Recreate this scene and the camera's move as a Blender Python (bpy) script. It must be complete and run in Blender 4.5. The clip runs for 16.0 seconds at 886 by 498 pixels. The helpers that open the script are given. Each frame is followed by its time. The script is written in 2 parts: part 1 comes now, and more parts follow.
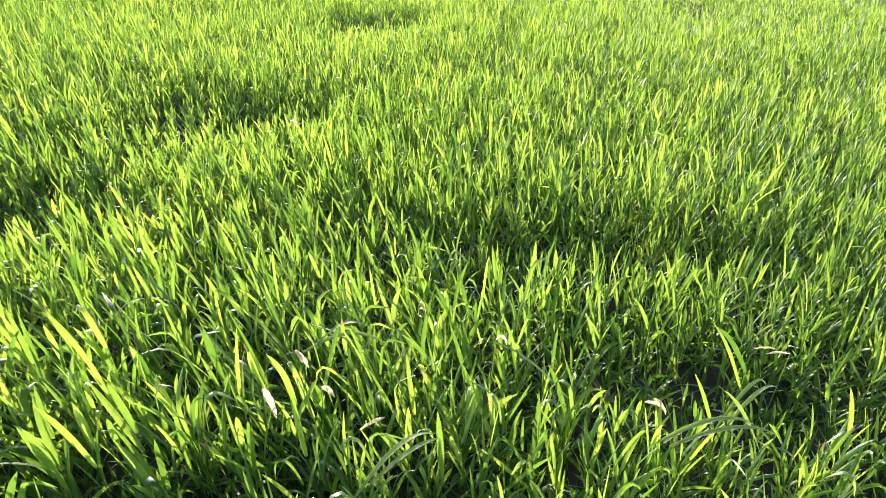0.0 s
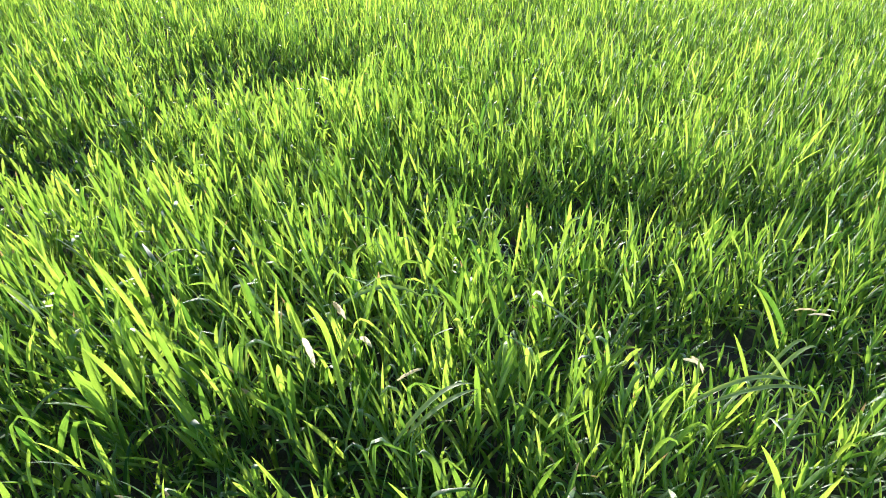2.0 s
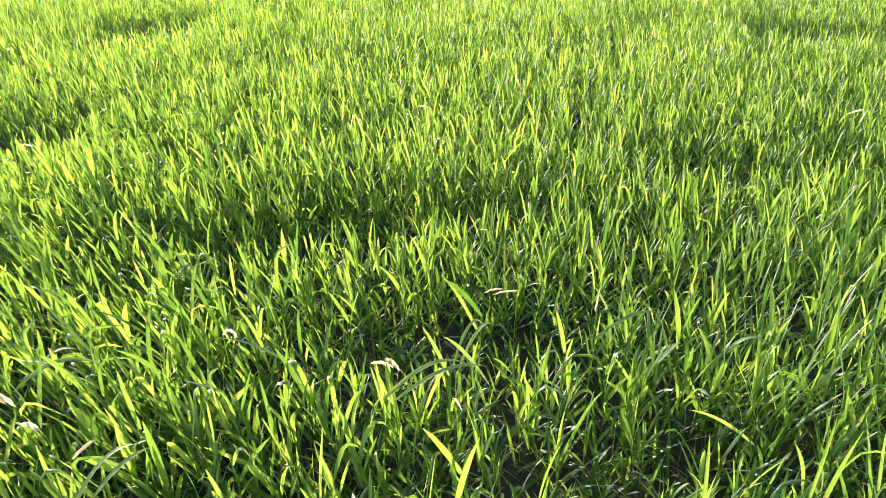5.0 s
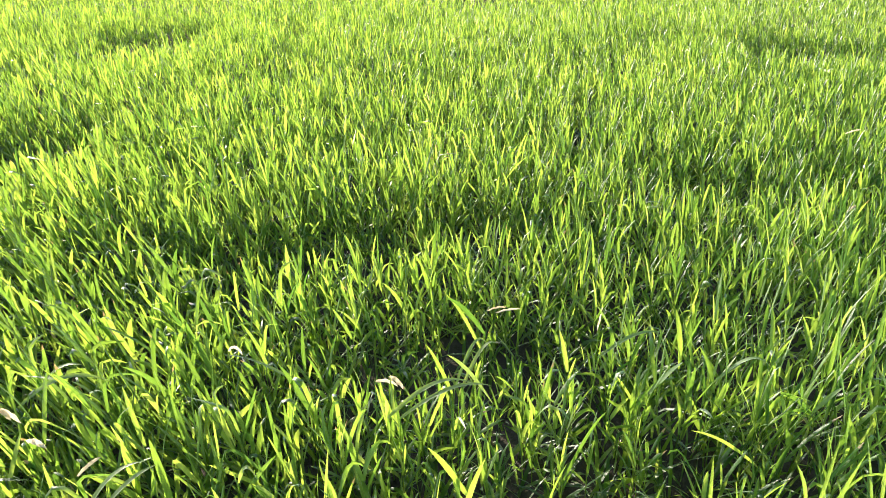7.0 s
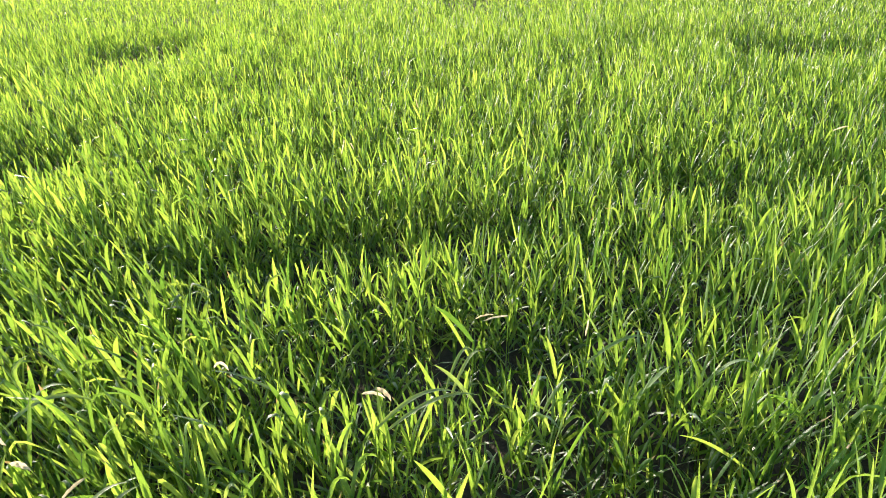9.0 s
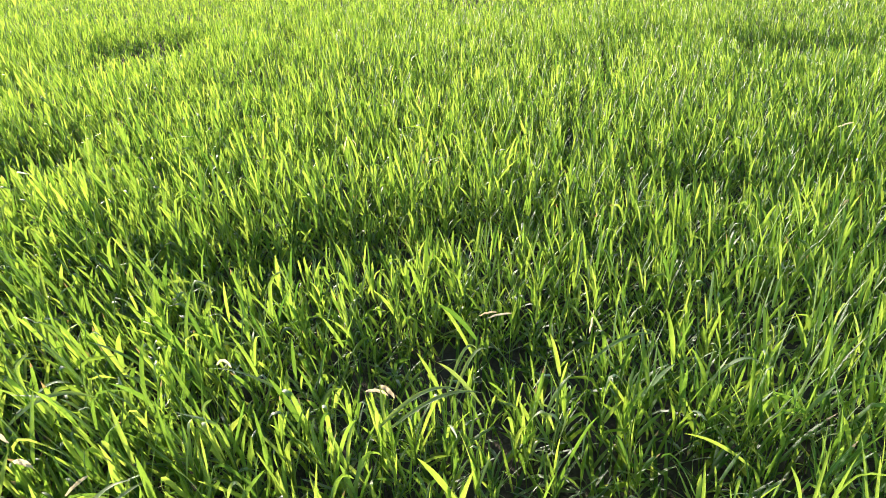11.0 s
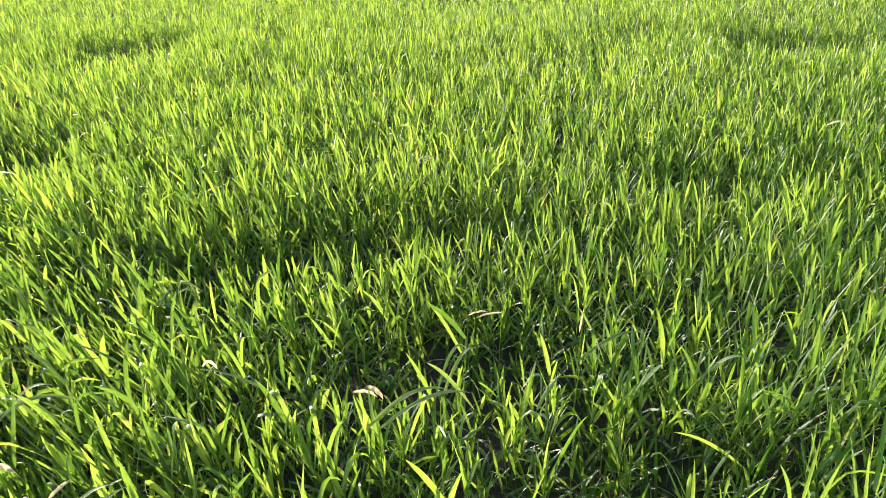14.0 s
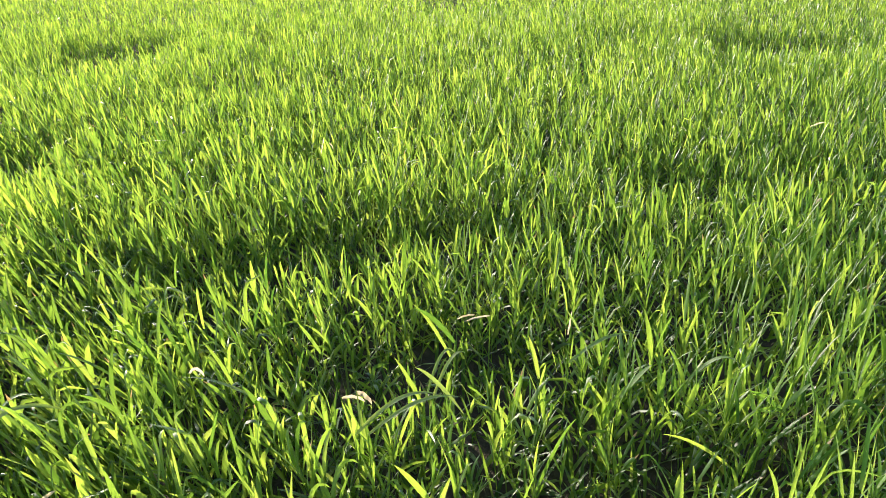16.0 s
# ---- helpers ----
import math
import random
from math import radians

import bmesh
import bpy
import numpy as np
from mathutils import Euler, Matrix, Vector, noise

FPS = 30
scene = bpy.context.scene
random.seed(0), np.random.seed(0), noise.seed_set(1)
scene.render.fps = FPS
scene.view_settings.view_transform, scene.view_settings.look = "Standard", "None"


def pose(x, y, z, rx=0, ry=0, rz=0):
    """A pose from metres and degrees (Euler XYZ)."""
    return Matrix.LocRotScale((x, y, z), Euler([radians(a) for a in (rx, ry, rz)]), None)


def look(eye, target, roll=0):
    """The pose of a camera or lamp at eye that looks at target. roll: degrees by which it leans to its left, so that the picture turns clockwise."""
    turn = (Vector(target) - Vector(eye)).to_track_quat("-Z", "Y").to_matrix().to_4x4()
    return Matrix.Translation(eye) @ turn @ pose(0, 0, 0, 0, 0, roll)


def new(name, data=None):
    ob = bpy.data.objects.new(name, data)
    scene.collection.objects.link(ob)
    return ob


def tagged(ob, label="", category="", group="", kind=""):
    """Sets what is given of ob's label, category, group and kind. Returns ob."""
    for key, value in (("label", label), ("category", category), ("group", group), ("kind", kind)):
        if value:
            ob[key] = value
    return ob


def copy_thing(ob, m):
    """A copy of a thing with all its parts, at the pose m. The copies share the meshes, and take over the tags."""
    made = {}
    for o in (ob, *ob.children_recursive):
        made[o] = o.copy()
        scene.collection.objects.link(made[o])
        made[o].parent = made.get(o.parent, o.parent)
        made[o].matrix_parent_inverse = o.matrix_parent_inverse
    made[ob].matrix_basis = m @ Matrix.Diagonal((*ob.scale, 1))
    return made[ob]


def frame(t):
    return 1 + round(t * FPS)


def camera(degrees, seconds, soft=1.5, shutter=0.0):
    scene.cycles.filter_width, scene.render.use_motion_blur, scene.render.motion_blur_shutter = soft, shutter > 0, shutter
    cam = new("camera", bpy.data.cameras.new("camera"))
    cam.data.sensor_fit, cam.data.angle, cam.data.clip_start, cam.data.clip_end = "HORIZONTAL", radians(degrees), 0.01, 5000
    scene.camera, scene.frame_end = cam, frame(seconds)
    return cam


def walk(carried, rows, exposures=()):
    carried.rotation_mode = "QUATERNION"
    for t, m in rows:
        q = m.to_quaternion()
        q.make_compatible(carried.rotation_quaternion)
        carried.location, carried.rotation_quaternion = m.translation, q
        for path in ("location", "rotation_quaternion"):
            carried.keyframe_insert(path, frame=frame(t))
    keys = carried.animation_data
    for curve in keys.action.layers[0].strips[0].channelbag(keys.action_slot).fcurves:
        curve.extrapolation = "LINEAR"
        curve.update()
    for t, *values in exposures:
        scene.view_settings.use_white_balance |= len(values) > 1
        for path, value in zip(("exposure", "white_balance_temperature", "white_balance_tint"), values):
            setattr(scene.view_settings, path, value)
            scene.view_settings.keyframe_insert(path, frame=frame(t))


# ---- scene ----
cam = camera(71.3, 16.0, soft=0.7)
PATH = [
    (0, (0.097, 0.092, 1.083), (0.095, 2.457, -0.219), 3.6),
    (0.5, (0.050, 0.088, 1.077), (-0.120, 2.433, -0.250), 4.3),
    (1, (0.024, 0.066, 1.069), (-0.240, 2.381, -0.294), 4.8),
    (1.5, (0.031, 0.068, 1.069), (-0.220, 2.373, -0.311), 3.8),
    (2, (0.065, 0.084, 1.057), (-0.018, 2.369, -0.377), 3.4),
    (2.5, (0.099, 0.092, 1.071), (0.117, 2.403, -0.327), 2.9),
    (3, (0.155, 0.096, 1.077), (0.402, 2.406, -0.298), 4.8),
    (3.3, (0.194, 0.078, 1.061), (0.595, 2.360, -0.325), 6.9),
    (3.5, (0.240, 0.072, 1.049), (0.792, 2.286, -0.396), 7.7),
    (4, (0.306, 0.036, 1.068), (0.851, 2.280, -0.332), 3.3),
    (4.5, (0.385, 0.039, 1.085), (0.918, 2.314, -0.267), -0.4),
    (4.7, (0.402, 0.032, 1.079), (0.983, 2.306, -0.258), 0.2),
    (6.8, (0.389, 0.027, 1.100), (0.984, 2.336, -0.166), 0.5),
    (7, (0.385, 0.032, 1.099), (0.991, 2.334, -0.176), 0.9),
    (7.5, (0.382, 0.031, 1.098), (0.990, 2.336, -0.171), 1),
    (8, (0.390, 0.023, 1.104), (0.975, 2.340, -0.153), 0.5),
    (8.5, (0.393, 0.022, 1.107), (0.988, 2.344, -0.135), 0.2),
    (9, (0.416, 0.031, 1.108), (1.031, 2.340, -0.150), -0.5),
    (9.2, (0.416, 0.042, 1.100), (1.041, 2.337, -0.176), -0.4),
    (11.3, (0.414, 0.038, 1.106), (1.015, 2.345, -0.163), -0.5),
    (11.5, (0.414, 0.039, 1.100), (1.015, 2.346, -0.167), -0.2),
    (12, (0.416, 0.045, 1.099), (1.025, 2.342, -0.182), -0.2),
    (12.5, (0.416, 0.039, 1.102), (1.027, 2.344, -0.166), -0.3),
    (13, (0.424, 0.039, 1.107), (1.058, 2.341, -0.153), -0.8),
    (13.5, (0.423, 0.039, 1.106), (1.056, 2.342, -0.154), -0.7),
    (14, (0.424, 0.045, 1.100), (1.062, 2.338, -0.173), -0.4),
    (14.5, (0.420, 0.046, 1.100), (1.061, 2.341, -0.169), -0.2),
    (15, (0.419, 0.042, 1.100), (1.062, 2.344, -0.155), -0.2),
    (15.5, (0.423, 0.036, 1.107), (1.081, 2.344, -0.132), -0.3),
    (16, (0.429, 0.046, 1.102), (1.111, 2.333, -0.161), -0.4),
]
walk(cam, [(t, look(eye, target, roll)) for t, eye, target, roll in PATH],
     [(0, 1.24, 6520, 19), (1.5, 1.21, 6220, 16), (2.5, 1.12, 6080, 12), (3.5, 0.95, 6000, 11), (4.0, 1.25, 6430, 17), (4.5, 1.33, 6620, 20), (7.0, 1.37, 6700, 21), (8.0, 1.21, 6720, 21), (9.0, 1.12, 6730, 21), (16.0, 1.08, 6780, 21)])


# ---------------------------------------------------------------- light
SUN_AZ, SUN_EL = -25.0, 18.0          # degrees: to the left of +y, above the horizon
world = bpy.data.worlds.new("sky")
scene.world = world
world.use_nodes = True
wn = world.node_tree.nodes
sky = wn.new("ShaderNodeTexSky")
sky.sky_type, sky.sun_disc = "NISHITA", False
sky.sun_elevation, sky.sun_rotation = radians(SUN_EL), radians(SUN_AZ % 360)
wn["Background"].inputs["Strength"].default_value = 0.15
world.node_tree.links.new(sky.outputs["Color"], wn["Background"].inputs["Color"])
sun_data = bpy.data.lights.new("sun", "SUN")
sun_data.energy, sun_data.angle, sun_data.color = 4.2, radians(0.55), (1.0, 0.90, 0.70)
sun = new("sun", sun_data)
sun_way = Vector((math.sin(radians(SUN_AZ)) * math.cos(radians(SUN_EL)), math.cos(radians(SUN_AZ)) * math.cos(radians(SUN_EL)), math.sin(radians(SUN_EL))))
sun.matrix_world = look(sun_way * 30, (0, 0, 0))


# ---------------------------------------------------------------- materials
class Nodes:
    """A short way to write node trees."""

    def __init__(self, name):
        self.mat = bpy.data.materials.new(name)
        self.mat.use_nodes = True
        self.tree = self.mat.node_tree
        self.tree.nodes.clear()
        self.out = self.add("OutputMaterial")

    def add(self, kind, inputs=None, operation="", blend="", attribute="", clamp=False):
        node = self.tree.nodes.new("ShaderNode" + kind)
        if operation:
            node.operation = operation
        if blend:
            node.blend_type = blend
        if attribute:
            node.attribute_name = attribute
        if clamp:
            node.use_clamp = True
        for key, value in (inputs or {}).items():
            if isinstance(value, bpy.types.NodeSocket):
                self.tree.links.new(value, node.inputs[key])
            else:
                node.inputs[key].default_value = value
        return node

    def math(self, operation, a, b=0.0, clamp=False):
        return self.add("Math", {0: a, 1: b}, operation=operation, clamp=clamp).outputs[0]

    def ramp(self, fac, stops):
        node = self.add("ValToRGB", {"Fac": fac})
        while len(node.color_ramp.elements) < len(stops):
            node.color_ramp.elements.new(0.5)
        for element, (at, colour) in zip(node.color_ramp.elements, stops):
            element.position, element.color = at, (*colour, 1)
        return node.outputs["Color"]

    def mix(self, fac, a, b, blend="MIX"):
        return self.add("MixRGB", {"Fac": fac, "Color1": a, "Color2": b}, blend=blend).outputs["Color"]


def leaf_material(name, front, back, dry_from=0.95, waxy=0.14):
    """A thin leaf: sheen and colour on the lit side, light let through from behind. front, back: ramps over a random number."""
    n = Nodes(name)
    island = n.add("NewGeometry").outputs["Random Per Island"]
    single = n.add("ObjectInfo").outputs["Random"]
    luck = n.math("FRACT", n.math("ADD", island, single))
    luck2 = n.math("FRACT", n.math("MULTIPLY", luck, 17.37))
    at = n.add("SeparateXYZ", {0: n.add("Attribute", attribute="leaf").outputs["Vector"]})
    along, across = at.outputs[0], at.outputs[1]
    place = n.add("NewGeometry").outputs["Position"]
    blotch = n.add("TexNoise", {"Vector": place, "Scale": 55.0, "Detail": 3.0}).outputs["Fac"]
    patch = n.add("TexNoise", {"Vector": place, "Scale": 1.3, "Detail": 2.0}).outputs["Fac"]
    vein = n.add("Math", {0: n.math("MULTIPLY", across, 28.0)}, operation="SINE").outputs[0]
    rib = n.math("SUBTRACT", 1.0, n.math("MULTIPLY", n.math("ABSOLUTE", across), 7.0), clamp=True)
    shade = n.math("ADD", n.math("MULTIPLY", luck, 0.72), n.math("MULTIPLY", patch, 0.28))
    c_front, c_back = n.ramp(shade, front), n.ramp(shade, back)
    tone = n.math("ADD", n.math("MULTIPLY", blotch, 0.55), n.math("ADD", 0.74, n.math("MULTIPLY", vein, 0.05)))
    c_front, c_back = (n.mix(1.0, c, n.add("CombineXYZ", {0: tone, 1: tone, 2: tone}).outputs[0], "MULTIPLY") for c in (c_front, c_back))
    c_front = n.mix(n.math("MULTIPLY", rib, 0.35), c_front, (0.22, 0.34, 0.09, 1))
    # withered tips on a few leaves, a pale foot on all
    tip = n.math("MULTIPLY", n.math("GREATER_THAN", luck2, dry_from), n.math("GREATER_THAN", n.math("ADD", along, n.math("MULTIPLY", blotch, 0.18)), 0.93))
    c_front, c_back = n.mix(tip, c_front, (0.52, 0.40, 0.22, 1)), n.mix(tip, c_back, (0.40, 0.28, 0.10, 1))
    foot = n.math("MULTIPLY", n.math("SUBTRACT", 0.22, along, clamp=True), 2.4)
    c_front = n.mix(foot, c_front, (0.24, 0.27, 0.12, 1))
    rough = n.math("ADD", 0.36, n.math("MULTIPLY", blotch, 0.26))
    bump = n.add("Bump", {"Strength": 0.25, "Distance": 0.0006, "Height": n.math("ADD", vein, n.math("MULTIPLY", blotch, 2.0))}).outputs[0]
    skin = n.add("BsdfDiffuse", {"Color": c_front, "Roughness": 0.3, "Normal": bump})
    glow = n.add("BsdfTranslucent", {"Color": c_back, "Normal": bump})
    body = n.add("MixShader", {0: 0.56, 1: skin.outputs[0], 2: glow.outputs[0]})
    # a waxy coat over the whole leaf
    wax = n.add("BsdfGlossy", {"Color": (0.92, 0.96, 1.0, 1), "Roughness": rough, "Normal": bump})
    coat = n.math("MULTIPLY", n.add("Fresnel", {"IOR": 1.4, "Normal": bump}).outputs[0], waxy)
    n.tree.links.new(n.add("MixShader", {0: coat, 1: body.outputs[0], 2: wax.outputs[0]}).outputs[0], n.out.inputs["Surface"])
    return n.mat


GREEN = leaf_material(
    "wheat_leaf",
    [(0.14, (0.018, 0.078, 0.028)), (0.45, (0.040, 0.142, 0.042)), (0.70, (0.080, 0.205, 0.054)), (0.86, (0.150, 0.270, 0.072))],
    [(0.12, (0.095, 0.240, 0.026)), (0.40, (0.285, 0.500, 0.052)), (0.68, (0.455, 0.690, 0.078)), (0.88, (0.555, 0.740, 0.100))])
# waxy arching leaves: the sky's sheen is painted into the paler front ramp
PALE_SHEEN = leaf_material(
    "waxy_leaf_painted_sheen",
    [(0.0, (0.120, 0.240, 0.110)), (0.6, (0.200, 0.320, 0.150)), (1.0, (0.280, 0.380, 0.190))],
    [(0.0, (0.240, 0.420, 0.060)), (1.0, (0.520, 0.640, 0.110))], waxy=0.55)
STRAW = leaf_material(
    "withered_leaf",
    [(0.0, (0.52, 0.41, 0.26)), (0.5, (0.68, 0.58, 0.42)), (1.0, (0.78, 0.72, 0.60))],
    [(0.0, (0.60, 0.48, 0.28)), (1.0, (0.80, 0.72, 0.54))], dry_from=2.0)


def soil_material():
    n = Nodes("damp_soil")
    place = n.add("NewGeometry").outputs["Position"]
    broad = n.add("TexNoise", {"Vector": place, "Scale": 2.2, "Detail": 4.0}).outputs["Fac"]
    crumb = n.add("TexNoise", {"Vector": place, "Scale": 70.0, "Detail": 6.0, "Roughness": 0.7}).outputs["Fac"]
    grit = n.add("TexVoronoi", {"Vector": place, "Scale": 160.0}).outputs["Distance"]
    colour = n.ramp(n.math("ADD", n.math("MULTIPLY", broad, 0.5), n.math("MULTIPLY", crumb, 0.5)),
                    [(0.3, (0.028, 0.026, 0.016)), (0.55, (0.054, 0.048, 0.030)), (0.75, (0.090, 0.078, 0.052))])
    # beyond the crop that is modelled the sheet is crop seen from afar
    far = n.add("VectorMath", {0: place}, operation="LENGTH").outputs["Value"]
    crop = n.ramp(broad, [(0.3, (0.035, 0.085, 0.018)), (0.7, (0.075, 0.150, 0.025))])
    colour = n.mix(n.math("MULTIPLY", n.math("SUBTRACT", far, 10.0), 0.4, clamp=True), colour, crop)
    bump = n.add("Bump", {"Strength": 0.8, "Distance": 0.008, "Height": n.math("ADD", crumb, n.math("MULTIPLY", grit, 0.4))}).outputs[0]
    skin = n.add("BsdfPrincipled", {"Base Color": colour, "Roughness": 0.95, "Normal": bump})
    n.tree.links.new(skin.outputs[0], n.out.inputs["Surface"])
    return n.mat


SOIL = soil_material()

# ---------------------------------------------------------------- the lie of the field
rng = np.random.default_rng(7)

# hollows where the crop stands thin and low: x, y, half length, half width, turn in degrees, depth 0 to 1
HOLLOWS = [
    (0.62, 1.84, 0.66, 0.16, 2, 0.88), (0.72, 1.22, 0.34, 0.21, 0, 0.96), (0.94, 0.75, 0.30, 0.14, 5, 1.0), (0.66, 0.84, 0.26, 0.12, 0, 0.62),
    (1.95, 2.00, 0.28, 0.18, 0, 0.85), (-0.55, 5.85, 0.46, 0.80, -25, 1.0), (0.56, 5.80, 0.16, 0.50, 0, 0.95),
    (2.85, 8.40, 0.34, 0.90, 0, 1.0), (4.70, 4.25, 0.75, 0.55, -14, 1.0), (-1.05, 2.92, 0.50, 0.42, 14, 0.62),
    (-1.28, 1.88, 0.42, 0.26, 0, 0.72), (0.67, 2.72, 0.22, 0.14, 0, 0.60), (-0.70, 3.10, 0.27, 0.18, 0, 0.65),
    (-0.25, 0.74, 0.24, 0.11, 0, 0.55), (0.20, 0.80, 0.26, 0.09, 0, 0.45), (1.28, 1.24, 0.22, 0.16, 0, 0.20),
]
# swells where it stands high: x, y, half length, half width, share by which it is taller
SWELLS = [(1.55, 0.80, 0.42, 0.24, 0.36), (1.95, 1.38, 0.35, 0.26, 0.18), (-0.65, 0.92, 0.34, 0.22, 0.16), (0.50, 2.25, 0.90, 0.16, 0.15)]

# places where tall plants stand further apart: x, y, half length, half width, share that is missing
LOOSE = [(1.55, 1.15, 0.50, 0.50, 0.36)]


def hollow(x, y):
    """How deep in a hollow the places x, y lie: 0 in the full crop, up to about 1."""
    deep = np.zeros_like(x)
    for hx, hy, a, b, turn, d in HOLLOWS:
        c, s = math.cos(radians(turn)), math.sin(radians(turn))
        u, v = (x - hx) * c + (y - hy) * s, (y - hy) * c - (x - hx) * s
        deep = np.maximum(deep, d * np.exp(-((u / a) ** 2 + (v / b) ** 2) ** 1.5))
    return deep * (0.78 + 0.22 * np.sin(13 * x + 2 * np.sin(9 * y)) * np.sin(15 * y + 1.5 * np.sin(11 * x)))


def swell(x, y):
    """An unevenness of the crop's height, about -1 to 1 in the open field and more in the swells."""
    high = sum(10 * h * np.exp(-((x - sx) / a) ** 2 - ((y - sy) / b) ** 2) for sx, sy, a, b, h in SWELLS)
    return high + (np.sin(1.7 * x + 0.7 * np.sin(1.4 * y)) + np.sin(2.3 * y + 1.1 * np.sin(1.0 * x) + 0.8) + 0.7 * np.sin(4.5 * x - 3.5 * y) + 0.6 * np.sin(6.9 * y + 3.9 * x)) / 3.3


def slant(x, y):
    """How far the crop leans to +x for each metre of height: towards -x on one side of the stretch, and again far to the other side."""
    near = (-0.03 - 0.24 / (1 + np.exp((x - 0.30) / 0.25)) + 0.02 / (1 + np.exp((1.1 - x) / 0.25))) / (1 + (y / 2.2) ** 2)
    return near - 0.17 / (1 + np.exp((1.2 + 0.25 * y - x) / 0.4)) / (1 + np.exp((1.0 - y) / 0.25))


def slimness(x, y):
    """How broad the leaves are, against the usual: slim ones in the middle and on the far side, broad ones towards -x."""
    return 0.86 + 0.22 / (1 + np.exp((x - 0.35) / 0.15)) / (1 + (y / 2.5) ** 4)


def ground_height(x, y):
    return 0.012 * np.sin(3.1 * x + 0.4) * np.sin(2.7 * y) + 0.007 * np.sin(11 * x + 2 * np.sin(7 * y)) + 0.006 * np.sin(17 * y + 3 * np.sin(9 * x))


def link_mesh(name, verts, faces, material, leaf=None, smooth=True):
    """A mesh object from arrays; leaf: for every vertex, how far along and across its leaf it lies."""
    me = bpy.data.meshes.new(name)
    me.from_pydata([], [], [])
    me.vertices.add(len(verts))
    me.vertices.foreach_set("co", np.asarray(verts, np.float32).ravel())
    k = faces.shape[1]
    me.loops.add(faces.size)
    me.loops.foreach_set("vertex_index", faces.astype(np.int32).ravel())
    me.polygons.add(len(faces))
    me.polygons.foreach_set("loop_start", np.arange(0, faces.size, k, dtype=np.int32))
    me.update(calc_edges=True)
    if smooth:
        me.polygons.foreach_set("use_smooth", np.ones(len(faces), bool))
    if leaf is not None:
        me.attributes.new("leaf", "FLOAT_VECTOR", "POINT").data.foreach_set("vector", np.asarray(leaf, np.float32).ravel())
    me.materials.append(material)
    return me


def blades(base, az, length, width, lean, bend, kink, where, roll, twist, segments, folded):
    """Arrays of leaves: each starts at its base, leans lean radians from upright towards az, bends on by bend along its length and
    by kink about the point where, turns its face by roll and twist. Returns vertices, quads and the places along and across."""
    count, s = len(az), np.linspace(0, 1, segments + 1)
    mid = (s[1:] + s[:-1]) / 2

    def angle(q):
        fold = 1 / (1 + np.exp(-(q[None] - where[:, None]) * 22))
        return lean[:, None] + bend[:, None] * q[None] ** 1.6 + kink[:, None] * fold

    th, tm = angle(s), angle(mid)
    sway = 0.5 * twist[:, None] * 0.25
    am = az[:, None] + sway * mid[None]
    step = np.stack([np.cos(am) * np.sin(tm), np.sin(am) * np.sin(tm), np.cos(tm)], -1) * (length / segments)[:, None, None]
    line = np.concatenate([np.zeros((count, 1, 3)), np.cumsum(step, 1)], 1) + base[:, None]
    a = az[:, None] + sway * s[None]
    t = np.stack([np.cos(a) * np.sin(th), np.sin(a) * np.sin(th), np.cos(th)], -1)
    h = np.stack([-np.sin(a), np.cos(a), 0 * a], -1)
    n = np.cross(h, t)
    turn = (roll[:, None] + twist[:, None] * s[None])[..., None]
    side, up = np.cos(turn) * h + np.sin(turn) * n, np.cos(turn) * n - np.sin(turn) * h
    w = width[:, None] * np.interp(s, [0, 0.12, 0.40, 0.70, 0.88, 1], [0.60, 0.86, 1.0, 0.86, 0.50, 0.03])[None]
    w = w[..., None] / 2
    if folded:
        rows = np.stack([line - side * w, line - up * w * 0.34, line + side * w], 2)
        u = np.array([-1, 0, 1])
    else:
        rows = np.stack([line - side * w, line + side * w], 2)
        u = np.array([-1, 1])
    k = len(u)
    index = np.arange(count * (segments + 1) * k).reshape(count, segments + 1, k)
    quads = np.stack([index[:, :-1, :-1], index[:, :-1, 1:], index[:, 1:, 1:], index[:, 1:, :-1]], -1).reshape(-1, 4)
    leaf = np.zeros((count, segments + 1, k, 3))
    leaf[..., 0], leaf[..., 1] = s[None, :, None], u[None, None]
    return rows.reshape(-1, 3), quads, leaf.reshape(-1, 3)


def stems(foot, head, radius):
    """Arrays of three-sided stalks from foot to head."""
    count = len(foot)
    ring = np.array([[math.cos(a), math.sin(a), 0] for a in (0, 2.09, 4.19)])
    verts = np.concatenate([foot[:, None] + ring[None] * radius, head[:, None] + ring[None] * radius * 0.6], 1)
    index = np.arange(count * 6).reshape(count, 6)
    quads = np.concatenate([index[:, [i, (i + 1) % 3, 3 + (i + 1) % 3, 3 + i]] for i in range(3)])
    leaf = np.zeros((count, 6, 3))
    leaf[:, :3, 0], leaf[:, 3:, 0] = 0.05, 0.2
    return verts.reshape(-1, 3), quads, leaf.reshape(-1, 3)


def leaf_numbers(count, level, wild=1.0):
    """Random numbers for leaves at level 0 (lowest) to 1 (topmost) of their plants."""
    r = rng.random
    lean = np.radians(3 + 29 * wild * r(count) * (1.2 - 0.8 * level))
    bend = np.radians(2 + 26 * wild * r(count) ** 2.0 + 10 * (1 - level))
    arched = r(count) < 0.16 * wild
    kink = np.where(arched, np.radians(50 + 100 * r(count)), 0)
    where = 0.45 + 0.35 * r(count)
    roll = rng.normal(0, 0.8, count)
    twist = rng.normal(0, 0.55, count)
    return lean, bend, kink, where, roll, twist


# a stretch of the field in which every plant is a thing of its own
NEAR = (-0.30, 1.22, 0.70, 1.08)


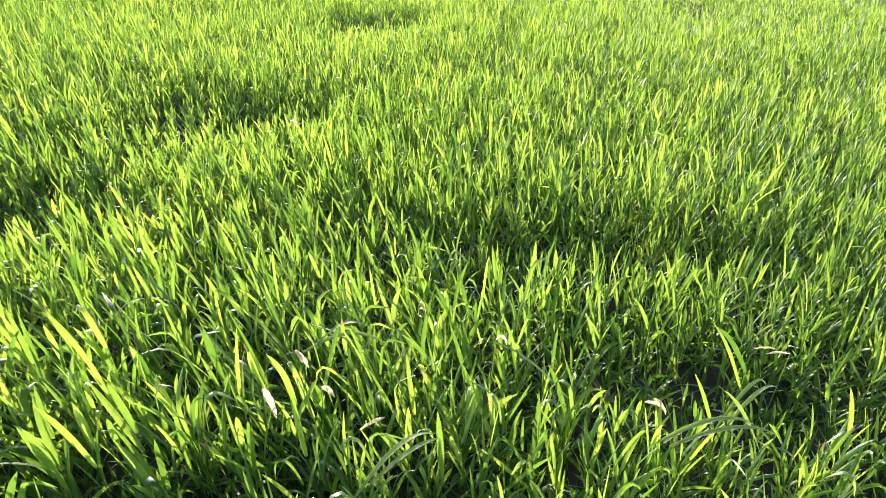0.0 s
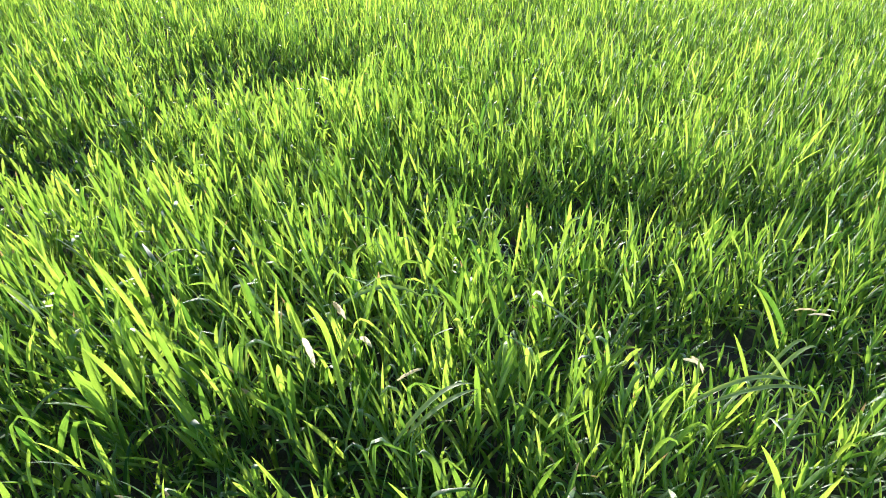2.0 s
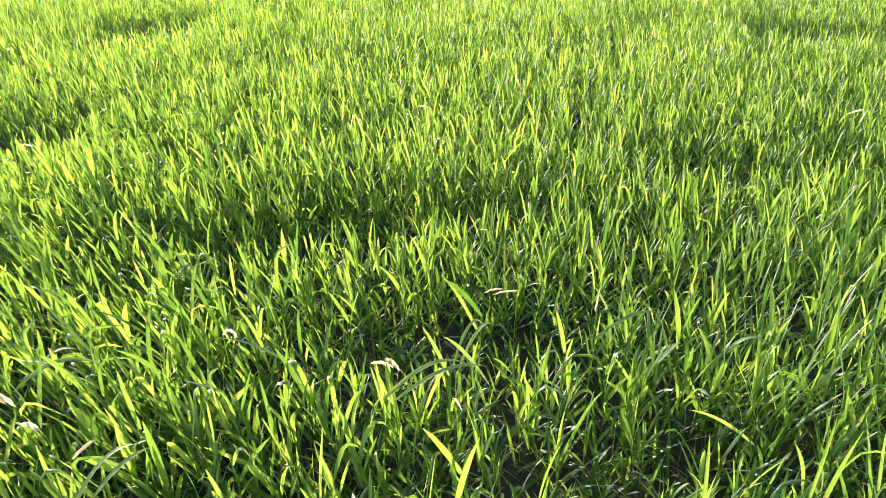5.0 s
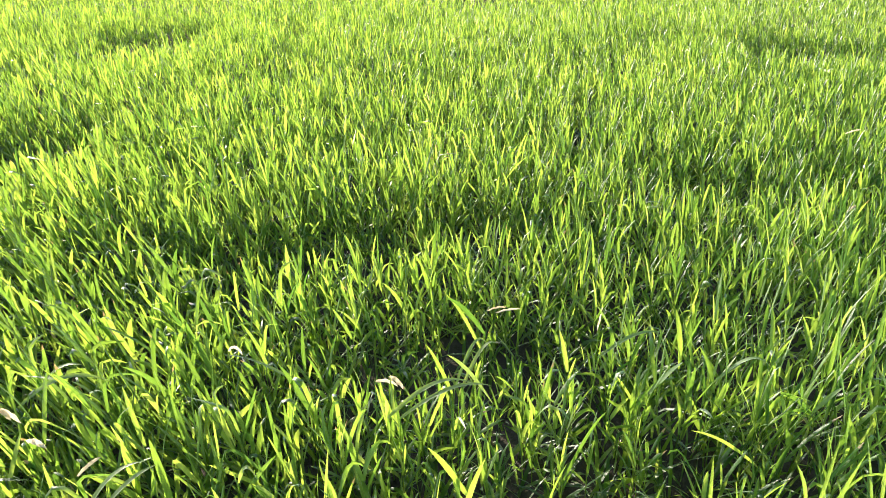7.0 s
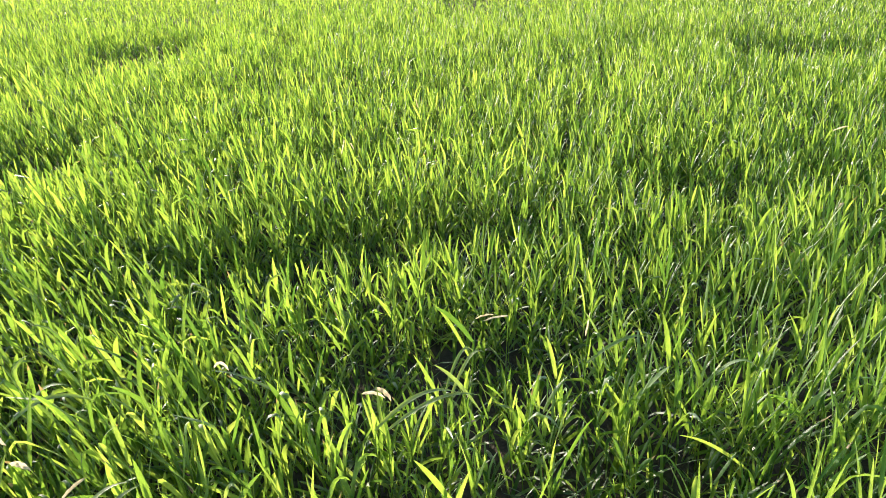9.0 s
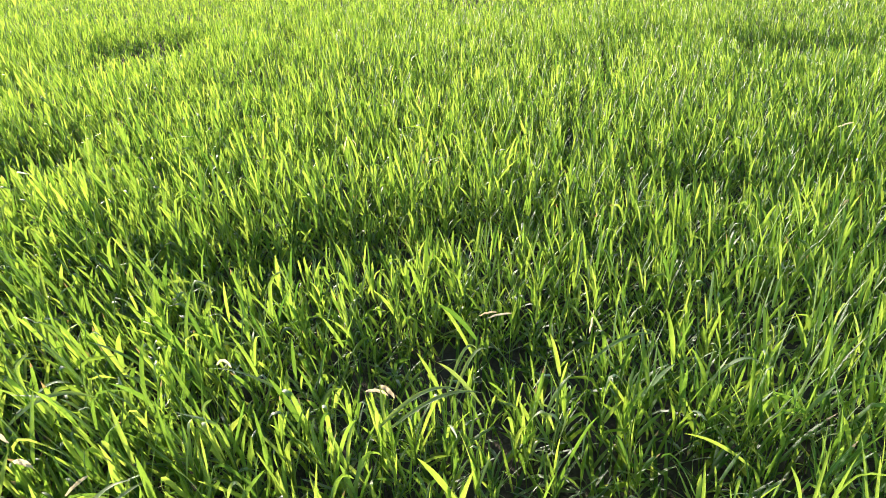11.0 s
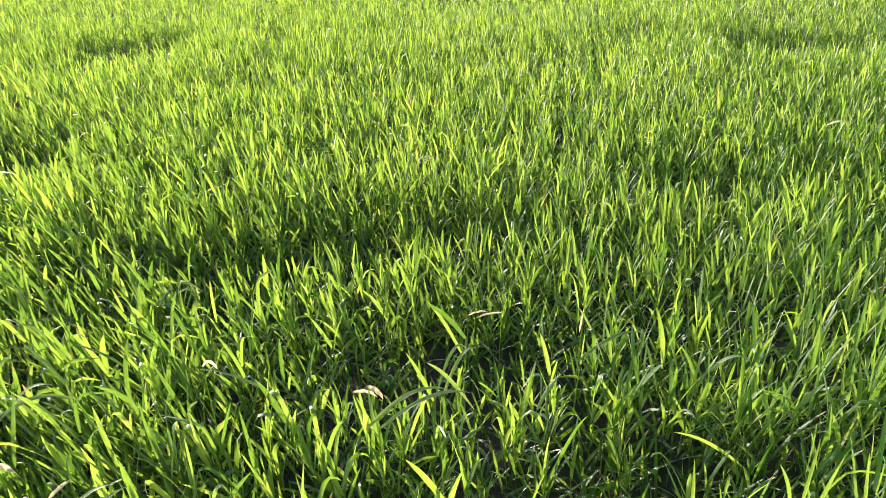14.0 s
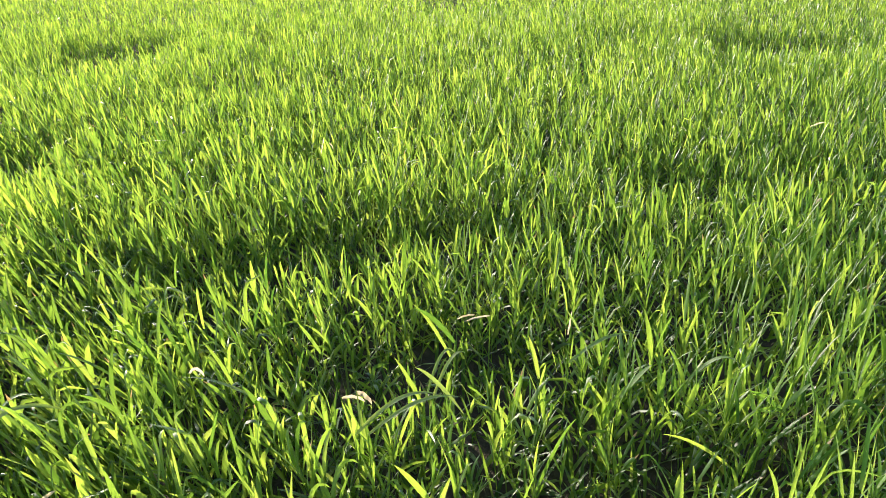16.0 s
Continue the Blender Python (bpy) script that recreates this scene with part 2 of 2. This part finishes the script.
def crop(x, y, leaves, tall, broad, segments, folded, stalks=True, wild=1.0, ragged=0.38, low=0.16, span=0.40, short=0.40, long=0.25, rolling=0.10, tufty=0.2):
    """Leaves and stalks of the plants that stand at x, y."""
    deep = hollow(x, y)
    size = tall * (1 - 0.68 * deep) * (1 + rolling * swell(x, y)) * (1 - tufty / 2 + tufty * tufts(x, y)[2]) * (1.13 - ragged * rng.random(len(x)) ** 1.2)
    foot = np.stack([x, y, ground_height(x, y) - 0.004], -1)
    tip_az, tip_lean = rng.random(len(x)) * 2 * math.pi, np.abs(rng.normal(0, 0.15, len(x)))
    up = np.stack([np.cos(tip_az) * np.sin(tip_lean), np.sin(tip_az) * np.sin(tip_lean), np.cos(tip_lean)], -1)
    parts = [stems(foot, foot + up * (0.66 * size)[:, None], 0.0018)] if stalks else []
    az = rng.random(len(x)) * 2 * math.pi
    for i in range(leaves):
        level = i / max(1, leaves - 1)
        start = (low + span * level + 0.08 * rng.random(len(x))) * size
        az = az + math.pi + rng.normal(0, 0.7, len(x))
        lean, bend, kink, where, roll, twist = leaf_numbers(len(x), level, wild)
        length = size * (short + long * rng.random(len(x)))
        width = broad * slimness(x, y) * (0.60 + 0.60 * rng.random(len(x)) ** 1.2)
        parts.append(blades(foot + up * start[:, None], az, length, width, lean + 0.3 * tip_lean, bend, kink, where, roll, twist, segments, folded))
    return parts


def undergrowth(x, y, per_plant):
    """Low leaves that spread over the soil between the stalks."""
    parts = []
    for i in range(per_plant):
        n = len(x)
        px, py = x + rng.normal(0, 0.018, n), y + rng.normal(0, 0.018, n)
        base = np.stack([px, py, ground_height(px, py) - 0.003], -1)
        r = rng.random
        parts.append(blades(base, r(n) * 2 * math.pi, 0.08 + 0.09 * r(n), 0.006 + 0.005 * r(n), np.radians(14 + 34 * r(n)), np.radians(10 + 50 * r(n)),
                            np.zeros(n), np.full(n, 0.5), rng.normal(0, 0.6, n), rng.normal(0, 0.6, n), 4, False))
    return parts


def chance(i, j, seed):
    """A random number from 0 to 1 for each cell i, j of a grid."""
    return np.modf(np.abs(np.sin(i * 12.9898 + j * 78.233 + seed * 37.719) * 43758.5453))[0]


TUFT = 0.085                          # metres between tufts


def tufts(x, y):
    """The middles of the tufts to which plants at x, y belong, and a random number for each tuft."""
    j = np.floor(y / TUFT)
    i = np.floor(x / TUFT + 0.5 * (j % 2))
    mx = (i - 0.5 * (j % 2) + 0.2 + 0.6 * chance(i, j, 1)) * TUFT
    my = (j + 0.2 + 0.6 * chance(i, j, 2)) * TUFT
    return mx, my, chance(i, j, 3)


def sown(x0, x1, y0, y1, per_metre, thin=0.55, pull=0.4, bare=0.06):
    """Places of plants, strewn in tufts, thinner in the hollows. pull: how closely they stand in the tufts; bare: the share of tufts that is missing."""
    d = 1 / math.sqrt(per_metre)
    gx, gy = np.meshgrid(np.arange(x0, x1, d), np.arange(y0, y1, d))
    x, y = gx.ravel() + rng.uniform(-0.75, 0.75, gx.size) * d, gy.ravel() + rng.uniform(-0.75, 0.75, gx.size) * d
    loose = sum(d * np.exp(-((x - lx) / a) ** 2 - ((y - ly) / b) ** 2) for lx, ly, a, b, d in LOOSE)
    mx, my, luck = tufts(x, y)
    keep = (rng.random(len(x)) > np.maximum(thin * hollow(x, y) ** 1.3, loose)) & (luck > bare)
    x, y = x + pull * (mx - x), y + pull * (my - y)
    return x[keep], y[keep]


def bearing(x, y):
    """Distance and bearing (degrees to the right of +y) from the middle of the walk."""
    return np.hypot(x - 0.27, y), np.degrees(np.arctan2(x - 0.27, y))


def join(parts):
    verts, quads, leaf, at = [], [], [], 0
    for v, q, l in parts:
        verts.append(v), quads.append(q + at), leaf.append(l)
        at += len(v)
    return np.concatenate(verts), np.concatenate(quads), np.concatenate(leaf)


# ---------------------------------------------------------------- ground
def build_ground():
    reach = np.concatenate([-np.geomspace(2000, 3.2, 34), np.linspace(-3, 3, 121), np.geomspace(3.2, 2000, 34)])
    gx, gy = np.meshgrid(reach + 0.3, reach + 1.8)
    fade = np.clip((40 - np.hypot(gx, gy)) / 20, 0, 1)
    z = ground_height(gx, gy) * fade
    index = np.arange(gx.size).reshape(gx.shape)
    quads = np.stack([index[:-1, :-1], index[:-1, 1:], index[1:, 1:], index[1:, :-1]], -1).reshape(-1, 4)
    ob = new("ground", link_mesh("ground", np.stack([gx, gy, z], -1).reshape(-1, 3), quads, SOIL))
    tagged(ob, "dark damp crumbly soil of a wheat field", "ground", kind="structure")


build_ground()


# ---------------------------------------------------------------- the crop
def build_crop():
    parts = []
    # the part that the camera looks over closely
    x, y = sown(-3.6, 5.0, -0.3, 4.4, 480, bare=0.04)
    d, b = bearing(x, y)
    own = (x > NEAR[0]) & (x < NEAR[1]) & (y > NEAR[2]) & (y < NEAR[3])
    seen = (d < 4.3) & (np.abs(b - 4) < 60) & ~own & (d > 0.40)
    fine = seen & (d < 1.5)
    parts += crop(x[fine], y[fine], 5, 0.265, 0.0098, 7, True, wild=1.2, ragged=0.48, low=0.20, span=0.48, short=0.31, long=0.24)
    fine = seen & (d >= 1.5) & (d < 2.5)
    parts += crop(x[fine], y[fine], 5, 0.25, 0.0100, 6, True, wild=1.0, ragged=0.46, low=0.26, span=0.46, short=0.29, long=0.22)
    fx, fy = sown(-4.0, 5.0, -3.2, 4.6, 800, bare=0.0)
    spread = rng.random(len(fx)) < np.clip(1.0 - 0.48 * (np.hypot(fx - 0.5, fy - 1.2) - 1.6), 0, 1)
    parts += undergrowth(fx[spread], fy[spread], 2)
    # further off only the upper leaves show
    x, y = sown(-4.4, 5.2, 0.2, 4.4, 540, 0.40, pull=0.50, bare=0.03)
    d, b = bearing(x, y)
    k = (d >= 2.5) & (d < 4.3) & (np.abs(b - 4) < 60)
    parts += crop(x[k], y[k], 5, 0.24, 0.0104, 4, False, ragged=0.48, tufty=0.32, rolling=0.12, low=0.30, span=0.48, short=0.28, long=0.20)
    x, y = sown(-10.0, 12.0, 2.0, 12.2, 700, 0.20, pull=0.50, bare=0.03)
    d, b = bearing(x, y)
    inside = (d >= 4.3) & (d < 12) & (np.abs(b - 4) < 54)
    k = inside & (d < 7.5)
    parts += crop(x[k], y[k], 4, 0.25, 0.0108, 4, False, False, ragged=0.50, tufty=0.4, rolling=0.16, low=0.28, span=0.50, short=0.28, long=0.18)
    k = inside & (d >= 7.5) & (rng.random(len(x)) < 0.6)
    parts += crop(x[k], y[k], 3, 0.26, 0.0150, 2, False, False, ragged=0.60, tufty=0.55, rolling=0.18, low=0.36, span=0.46, short=0.20, long=0.16)
    # all round, and out towards the far side of the field
    x, y = sown(-12, 12.6, -12, 12, 135)
    d, b = bearing(x, y)
    done = np.abs(b - 4) < 54
    k = (d >= 4.3) & (d < 12) & ~done
    parts += crop(x[k], y[k], 3, 0.24, 0.026, 2, False, False)
    x, y = sown(-4.1, 4.7, -4.4, 3.6, 340)
    d, b = bearing(x, y)
    k = (d < 4.3) & ((np.abs(b - 4) >= 60) | (d <= 0.40))
    parts += crop(x[k], y[k], 4, 0.24, 0.0125, 3, False)
    verts, quads, leaf = join(parts)
    verts[:, 0] += slant(verts[:, 0], verts[:, 1]) * verts[:, 2]
    ob = new("wheat_crop", link_mesh("wheat_crop", verts, quads, GREEN, leaf))
    tagged(ob, "dense young green wheat crop growing from dark soil", "crop", kind="stuff")


build_crop()


# ---------------------------------------------------------------- single plants
def build_plants():
    kinds = []
    for i in range(20):
        root = tagged(new("wheat_plant"), "young green wheat plant with pointed upright leaves", "wheat plant", "wheat plants in the open stretch")
        size = 0.26
        one = np.zeros((1, 3))
        v, q, l = stems(one, np.array([[0, 0, 0.68 * size]]), 0.0019)
        new("stalk", link_mesh("stalk", v, q, GREEN, l)).parent = root
        az = rng.random(1) * 2 * math.pi
        for j in range(5):
            level = j / 4
            az = az + math.pi + rng.normal(0, 0.7, 1)
            lean, bend, kink, where, roll, twist = leaf_numbers(1, level, 1.2)
            start = np.array([[0, 0, (0.20 + 0.48 * level + 0.06 * rng.random()) * size]])
            v, q, l = blades(start, az, size * (0.31 + 0.24 * rng.random(1)), 0.0098 * (0.60 + 0.60 * rng.random(1) ** 1.2), lean, bend, kink, where, roll, twist, 9, True)
            new("leaf", link_mesh("leaf", v, q, GREEN, l)).parent = root
        kinds.append(root)
    x, y = sown(*NEAR, 480, bare=0.04)
    deep, wave = hollow(x, y), swell(x, y)
    order = rng.permutation(len(x))
    for i, k in enumerate(order):
        scale = (1 - 0.6 * deep[k]) * (1 + 0.10 * wave[k]) * (0.82 + 0.36 * rng.random())
        m = pose(x[k], y[k], float(ground_height(x[k], y[k])) - 0.004, 0, math.degrees(math.atan(slant(x[k], y[k])))) @ pose(0, 0, 0, rng.normal(0, 7), rng.normal(0, 7), rng.random() * 360) @ Matrix.Scale(scale * (0.9 + 0.1 * slimness(x[k], y[k])), 4)
        if i < len(kinds):
            kinds[i].matrix_basis = m
        else:
            source = kinds[i % len(kinds)]
            made = copy_thing(source, Matrix.Identity(4))
            made.matrix_basis = m


build_plants()


# ---------------------------------------------------------------- shoots that stand out
def shoot(label, group, x, y, foot, heading, reach, rise, arch, width, facing, material):
    """A single shoot: a stalk at x, y that carries one leaf from the height foot, over reach metres towards heading (degrees), rise higher at its tip."""
    root = tagged(new("wheat_shoot"), label, "wheat shoot", group)
    ground = float(ground_height(np.array(x), np.array(y)))
    root.location = (x, y, ground - 0.004)
    one = np.zeros((1, 3))
    v, q, l = stems(one, np.array([[0.0, 0.0, foot - ground + 0.006]]), 0.0019)
    new("stalk", link_mesh("stalk", v, q, GREEN, l)).parent = root
    s = np.linspace(0, 1, 13)
    along = np.array([reach * math.cos(radians(heading)), reach * math.sin(radians(heading)), rise])
    line = np.array([0, 0, foot - ground + 0.004]) + s[:, None] * along + np.array([0, 0, 1]) * (2.6 * s * (1 - s ** 1.5) * arch)[:, None]
    t = along + np.array([0, 0, 1]) * (2.6 * (1 - 2.5 * s ** 1.5) * arch)[:, None]
    t /= np.linalg.norm(t, axis=1)[:, None]
    side = np.cross(t, np.array(facing) + rng.normal(0, 0.15, 3))
    side /= np.linalg.norm(side, axis=1)[:, None]
    up = np.cross(side, t)
    turn = (rng.normal(0, 0.5) * (s - 0.4))[:, None]
    side, up = np.cos(turn) * side + np.sin(turn) * up, np.cos(turn) * up - np.sin(turn) * side
    if material is STRAW:
        w = np.interp(s, [0, 0.2, 0.6, 0.85, 1], [0.35, 0.9, 1.0, 0.8, 0.1])
    else:
        w = np.interp(s, [0, 0.12, 0.45, 0.72, 0.9, 1], [0.5, 0.8, 1.0, 0.76, 0.38, 0.02])
    w = (w * width / 2)[:, None]
    crease = 0.55 if material is STRAW else 0.34
    if material is STRAW:
        line = line + up * (0.0014 * np.sin(s * 17 + rng.random() * 6))[:, None]
        w = w * (0.70 + 0.10 * np.sin(s * 23 + rng.random() * 6))[:, None]
    rows = np.stack([line - side * w, line - up * w * crease, line + side * w], 1)
    index = np.arange(len(s) * 3).reshape(len(s), 3)
    quads = np.stack([index[:-1, :-1], index[:-1, 1:], index[1:, 1:], index[1:, :-1]], -1).reshape(-1, 4)
    leaf = np.zeros((len(s), 3, 3))
    leaf[..., 0], leaf[..., 1] = s[:, None] * 0.75 + 0.1, np.array([-1, 0, 1])[None]
    ob = new("blade", link_mesh("blade", rows.reshape(-1, 3), quads, material, leaf.reshape(-1, 3)))
    ob.parent = root
    if material is STRAW:
        tagged(ob, "bleached straw-coloured dry blade")


def withered_leaf(*numbers):
    shoot("wheat shoot with a bleached withered leaf", "withered shoots", *numbers, (0.30, -0.75, 0.45), STRAW)


def arching_leaf(*numbers):
    shoot("green wheat shoot with one long waxy arching leaf, sky sheen painted pale", "arching shoots", *numbers, (0.0, -0.15, 1.0), PALE_SHEEN)


def upright_leaf(*numbers):
    shoot("green wheat shoot with a broad upright leaf", "broad-leaved shoots", *numbers, (0.25, -1.0, 0.3), GREEN)


withered_leaf(0.539, 1.052, 0.24, -22, 0.032, -0.03, 0.010, 0.015)
withered_leaf(0.820, 1.244, 0.24, -13, 0.046, 0.01, 0.005, 0.007)
withered_leaf(0.909, 1.247, 0.23, -151, 0.097, 0.03, 0.005, 0.007)
withered_leaf(1.069, 1.126, 0.29, 145, 0.005, -0.07, 0.005, 0.009)
arching_leaf(1.012, 1.022, 0.23, -9, 0.138, 0.06, 0.030, 0.009)
arching_leaf(1.072, 0.905, 0.21, -18, 0.057, 0.09, 0.010, 0.012)
arching_leaf(1.230, 0.908, 0.20, -32, 0.108, 0.07, 0.060, 0.010)
upright_leaf(1.348, 0.756, 0.23, 176, 0.094, 0.07, 0.010, 0.010)
arching_leaf(1.348, 0.756, 0.23, -13, 0.047, 0.07, 0.010, 0.009)
upright_leaf(1.348, 0.756, 0.23, -171, 0.104, 0.02, 0.020, 0.008)
upright_leaf(1.348, 0.756, 0.23, 30, 0.022, 0.06, 0.010, 0.009)
upright_leaf(1.217, 0.721, 0.15, 171, 0.160, 0.11, 0.018, 0.007)
upright_leaf(0.788, 1.188, 0.17, 139, 0.100, 0.13, 0.020, 0.009)
arching_leaf(0.517, 0.942, 0.23, -3, 0.173, 0.06, 0.050, 0.009)
arching_leaf(0.685, 1.054, 0.17, 6, 0.075, 0.11, 0.070, 0.008)
upright_leaf(0.682, 1.057, 0.16, 136, 0.069, 0.11, 0.010, 0.009)
arching_leaf(-0.190, 1.140, 0.23, -11, 0.195, 0.06, 0.050, 0.010)
upright_leaf(0.120, 1.271, 0.30, -118, 0.064, -0.10, 0.020, 0.011)
upright_leaf(0.176, 1.183, 0.18, 130, 0.052, 0.11, 0.010, 0.011)
upright_leaf(0.057, 0.918, 0.17, 149, 0.006, 0.13, 0.010, 0.014)
upright_leaf(0.420, 0.893, 0.16, 7, 0.055, 0.14, 0.040, 0.011)
upright_leaf(0.628, 0.760, 0.19, 161, 0.071, 0.11, 0.010, 0.011)
upright_leaf(0.373, 1.041, 0.18, 154, 0.059, 0.12, 0.010, 0.012)
upright_leaf(0.836, 0.795, 0.13, 5, 0.075, 0.16, 0.030, 0.009)
withered_leaf(0.218, 1.136, 0.30, 18, 0.028, -0.02, 0.020, 0.009)
withered_leaf(-0.188, 1.070, 0.29, -5, 0.016, -0.03, 0.010, 0.013)
withered_leaf(-0.221, 0.955, 0.29, 47, 0.024, -0.09, 0.020, 0.017)
withered_leaf(-0.189, 1.070, 0.29, 23, 0.027, -0.05, 0.010, 0.013)
withered_leaf(-0.117, 0.981, 0.28, 18, 0.024, -0.03, 0.010, 0.014)
withered_leaf(-0.039, 0.937, 0.22, -4, 0.049, 0.04, 0.005, 0.009)
arching_leaf(-0.028, 0.812, 0.19, 17, 0.138, 0.12, 0.050, 0.011)
upright_leaf(0.121, 0.868, 0.18, 122, 0.031, 0.14, 0.010, 0.013)
arching_leaf(-0.154, 1.166, 0.25, -7, 0.099, 0.05, 0.030, 0.009)
arching_leaf(0.380, 1.095, 0.19, 165, 0.185, 0.10, 0.030, 0.009)
withered_leaf(0.504, 1.008, 0.27, -1, 0.046, -0.02, 0.010, 0.010)
arching_leaf(0.760, 1.006, 0.16, 164, 0.103, 0.13, 0.020, 0.010)
arching_leaf(0.697, 1.056, 0.15, 1, 0.085, 0.13, 0.060, 0.009)
arching_leaf(0.541, 0.936, 0.23, 1, 0.192, 0.04, 0.040, 0.009)
arching_leaf(0.239, 0.844, 0.23, -15, 0.037, 0.00, 0.050, 0.008)
arching_leaf(-0.624, 1.196, 0.25, 4, 0.084, 0.05, 0.020, 0.009)
upright_leaf(-0.251, 0.908, 0.19, -76, 0.028, 0.10, 0.010, 0.013)
upright_leaf(-0.478, 1.041, 0.19, -151, 0.023, 0.12, 0.010, 0.013)
upright_leaf(0.807, 1.218, 0.19, -180, 0.100, 0.12, 0.020, 0.012)
upright_leaf(-0.550, 0.825, 0.19, -123, 0.025, 0.12, 0.010, 0.016)
withered_leaf(0.918, 3.211, 0.25, -66, 0.055, 0.01, 0.010, 0.012)
withered_leaf(1.154, 3.296, 0.22, -113, 0.086, 0.07, 0.000, 0.011)
withered_leaf(0.656, 2.640, 0.22, -11, 0.018, 0.07, 0.000, 0.009)
withered_leaf(1.752, 1.822, 0.20, -124, 0.091, 0.08, 0.000, 0.009)
withered_leaf(2.192, 1.534, 0.24, 4, 0.033, 0.02, 0.005, 0.012)
withered_leaf(2.271, 2.389, 0.26, -78, 0.041, -0.01, 0.010, 0.010)
withered_leaf(2.842, 2.215, 0.26, 6, 0.096, 0.01, 0.005, 0.010)
withered_leaf(0.693, 2.628, 0.27, -19, 0.017, -0.03, 0.010, 0.009)
withered_leaf(1.876, 3.556, 0.26, -22, 0.043, 0.01, 0.005, 0.009)
upright_leaf(-0.662, 0.669, 0.17, 168, 0.019, 0.12, 0.010, 0.019)
upright_leaf(-0.558, 0.832, 0.17, -170, 0.035, 0.12, 0.010, 0.016)
upright_leaf(-0.612, 0.729, 0.17, -67, 0.031, 0.12, 0.010, 0.015)
upright_leaf(-0.453, 1.014, 0.17, 147, 0.040, 0.12, 0.010, 0.014)
upright_leaf(-0.713, 0.959, 0.17, -31, 0.004, 0.12, 0.010, 0.013)
upright_leaf(-0.883, 0.923, 0.17, -53, 0.005, 0.12, 0.010, 0.015)
upright_leaf(-0.526, 0.897, 0.17, -140, 0.012, 0.12, 0.010, 0.014)
upright_leaf(-0.223, 0.877, 0.16, 115, 0.007, 0.12, 0.010, 0.013)
upright_leaf(-0.915, 1.060, 0.18, 133, 0.020, 0.11, 0.010, 0.013)
upright_leaf(-0.699, 1.108, 0.18, 165, 0.026, 0.10, 0.010, 0.012)
upright_leaf(-0.603, 0.756, 0.15, -8, 0.060, 0.13, 0.010, 0.013)
arching_leaf(-0.025, 0.825, 0.17, 19, 0.145, 0.11, 0.030, 0.012)
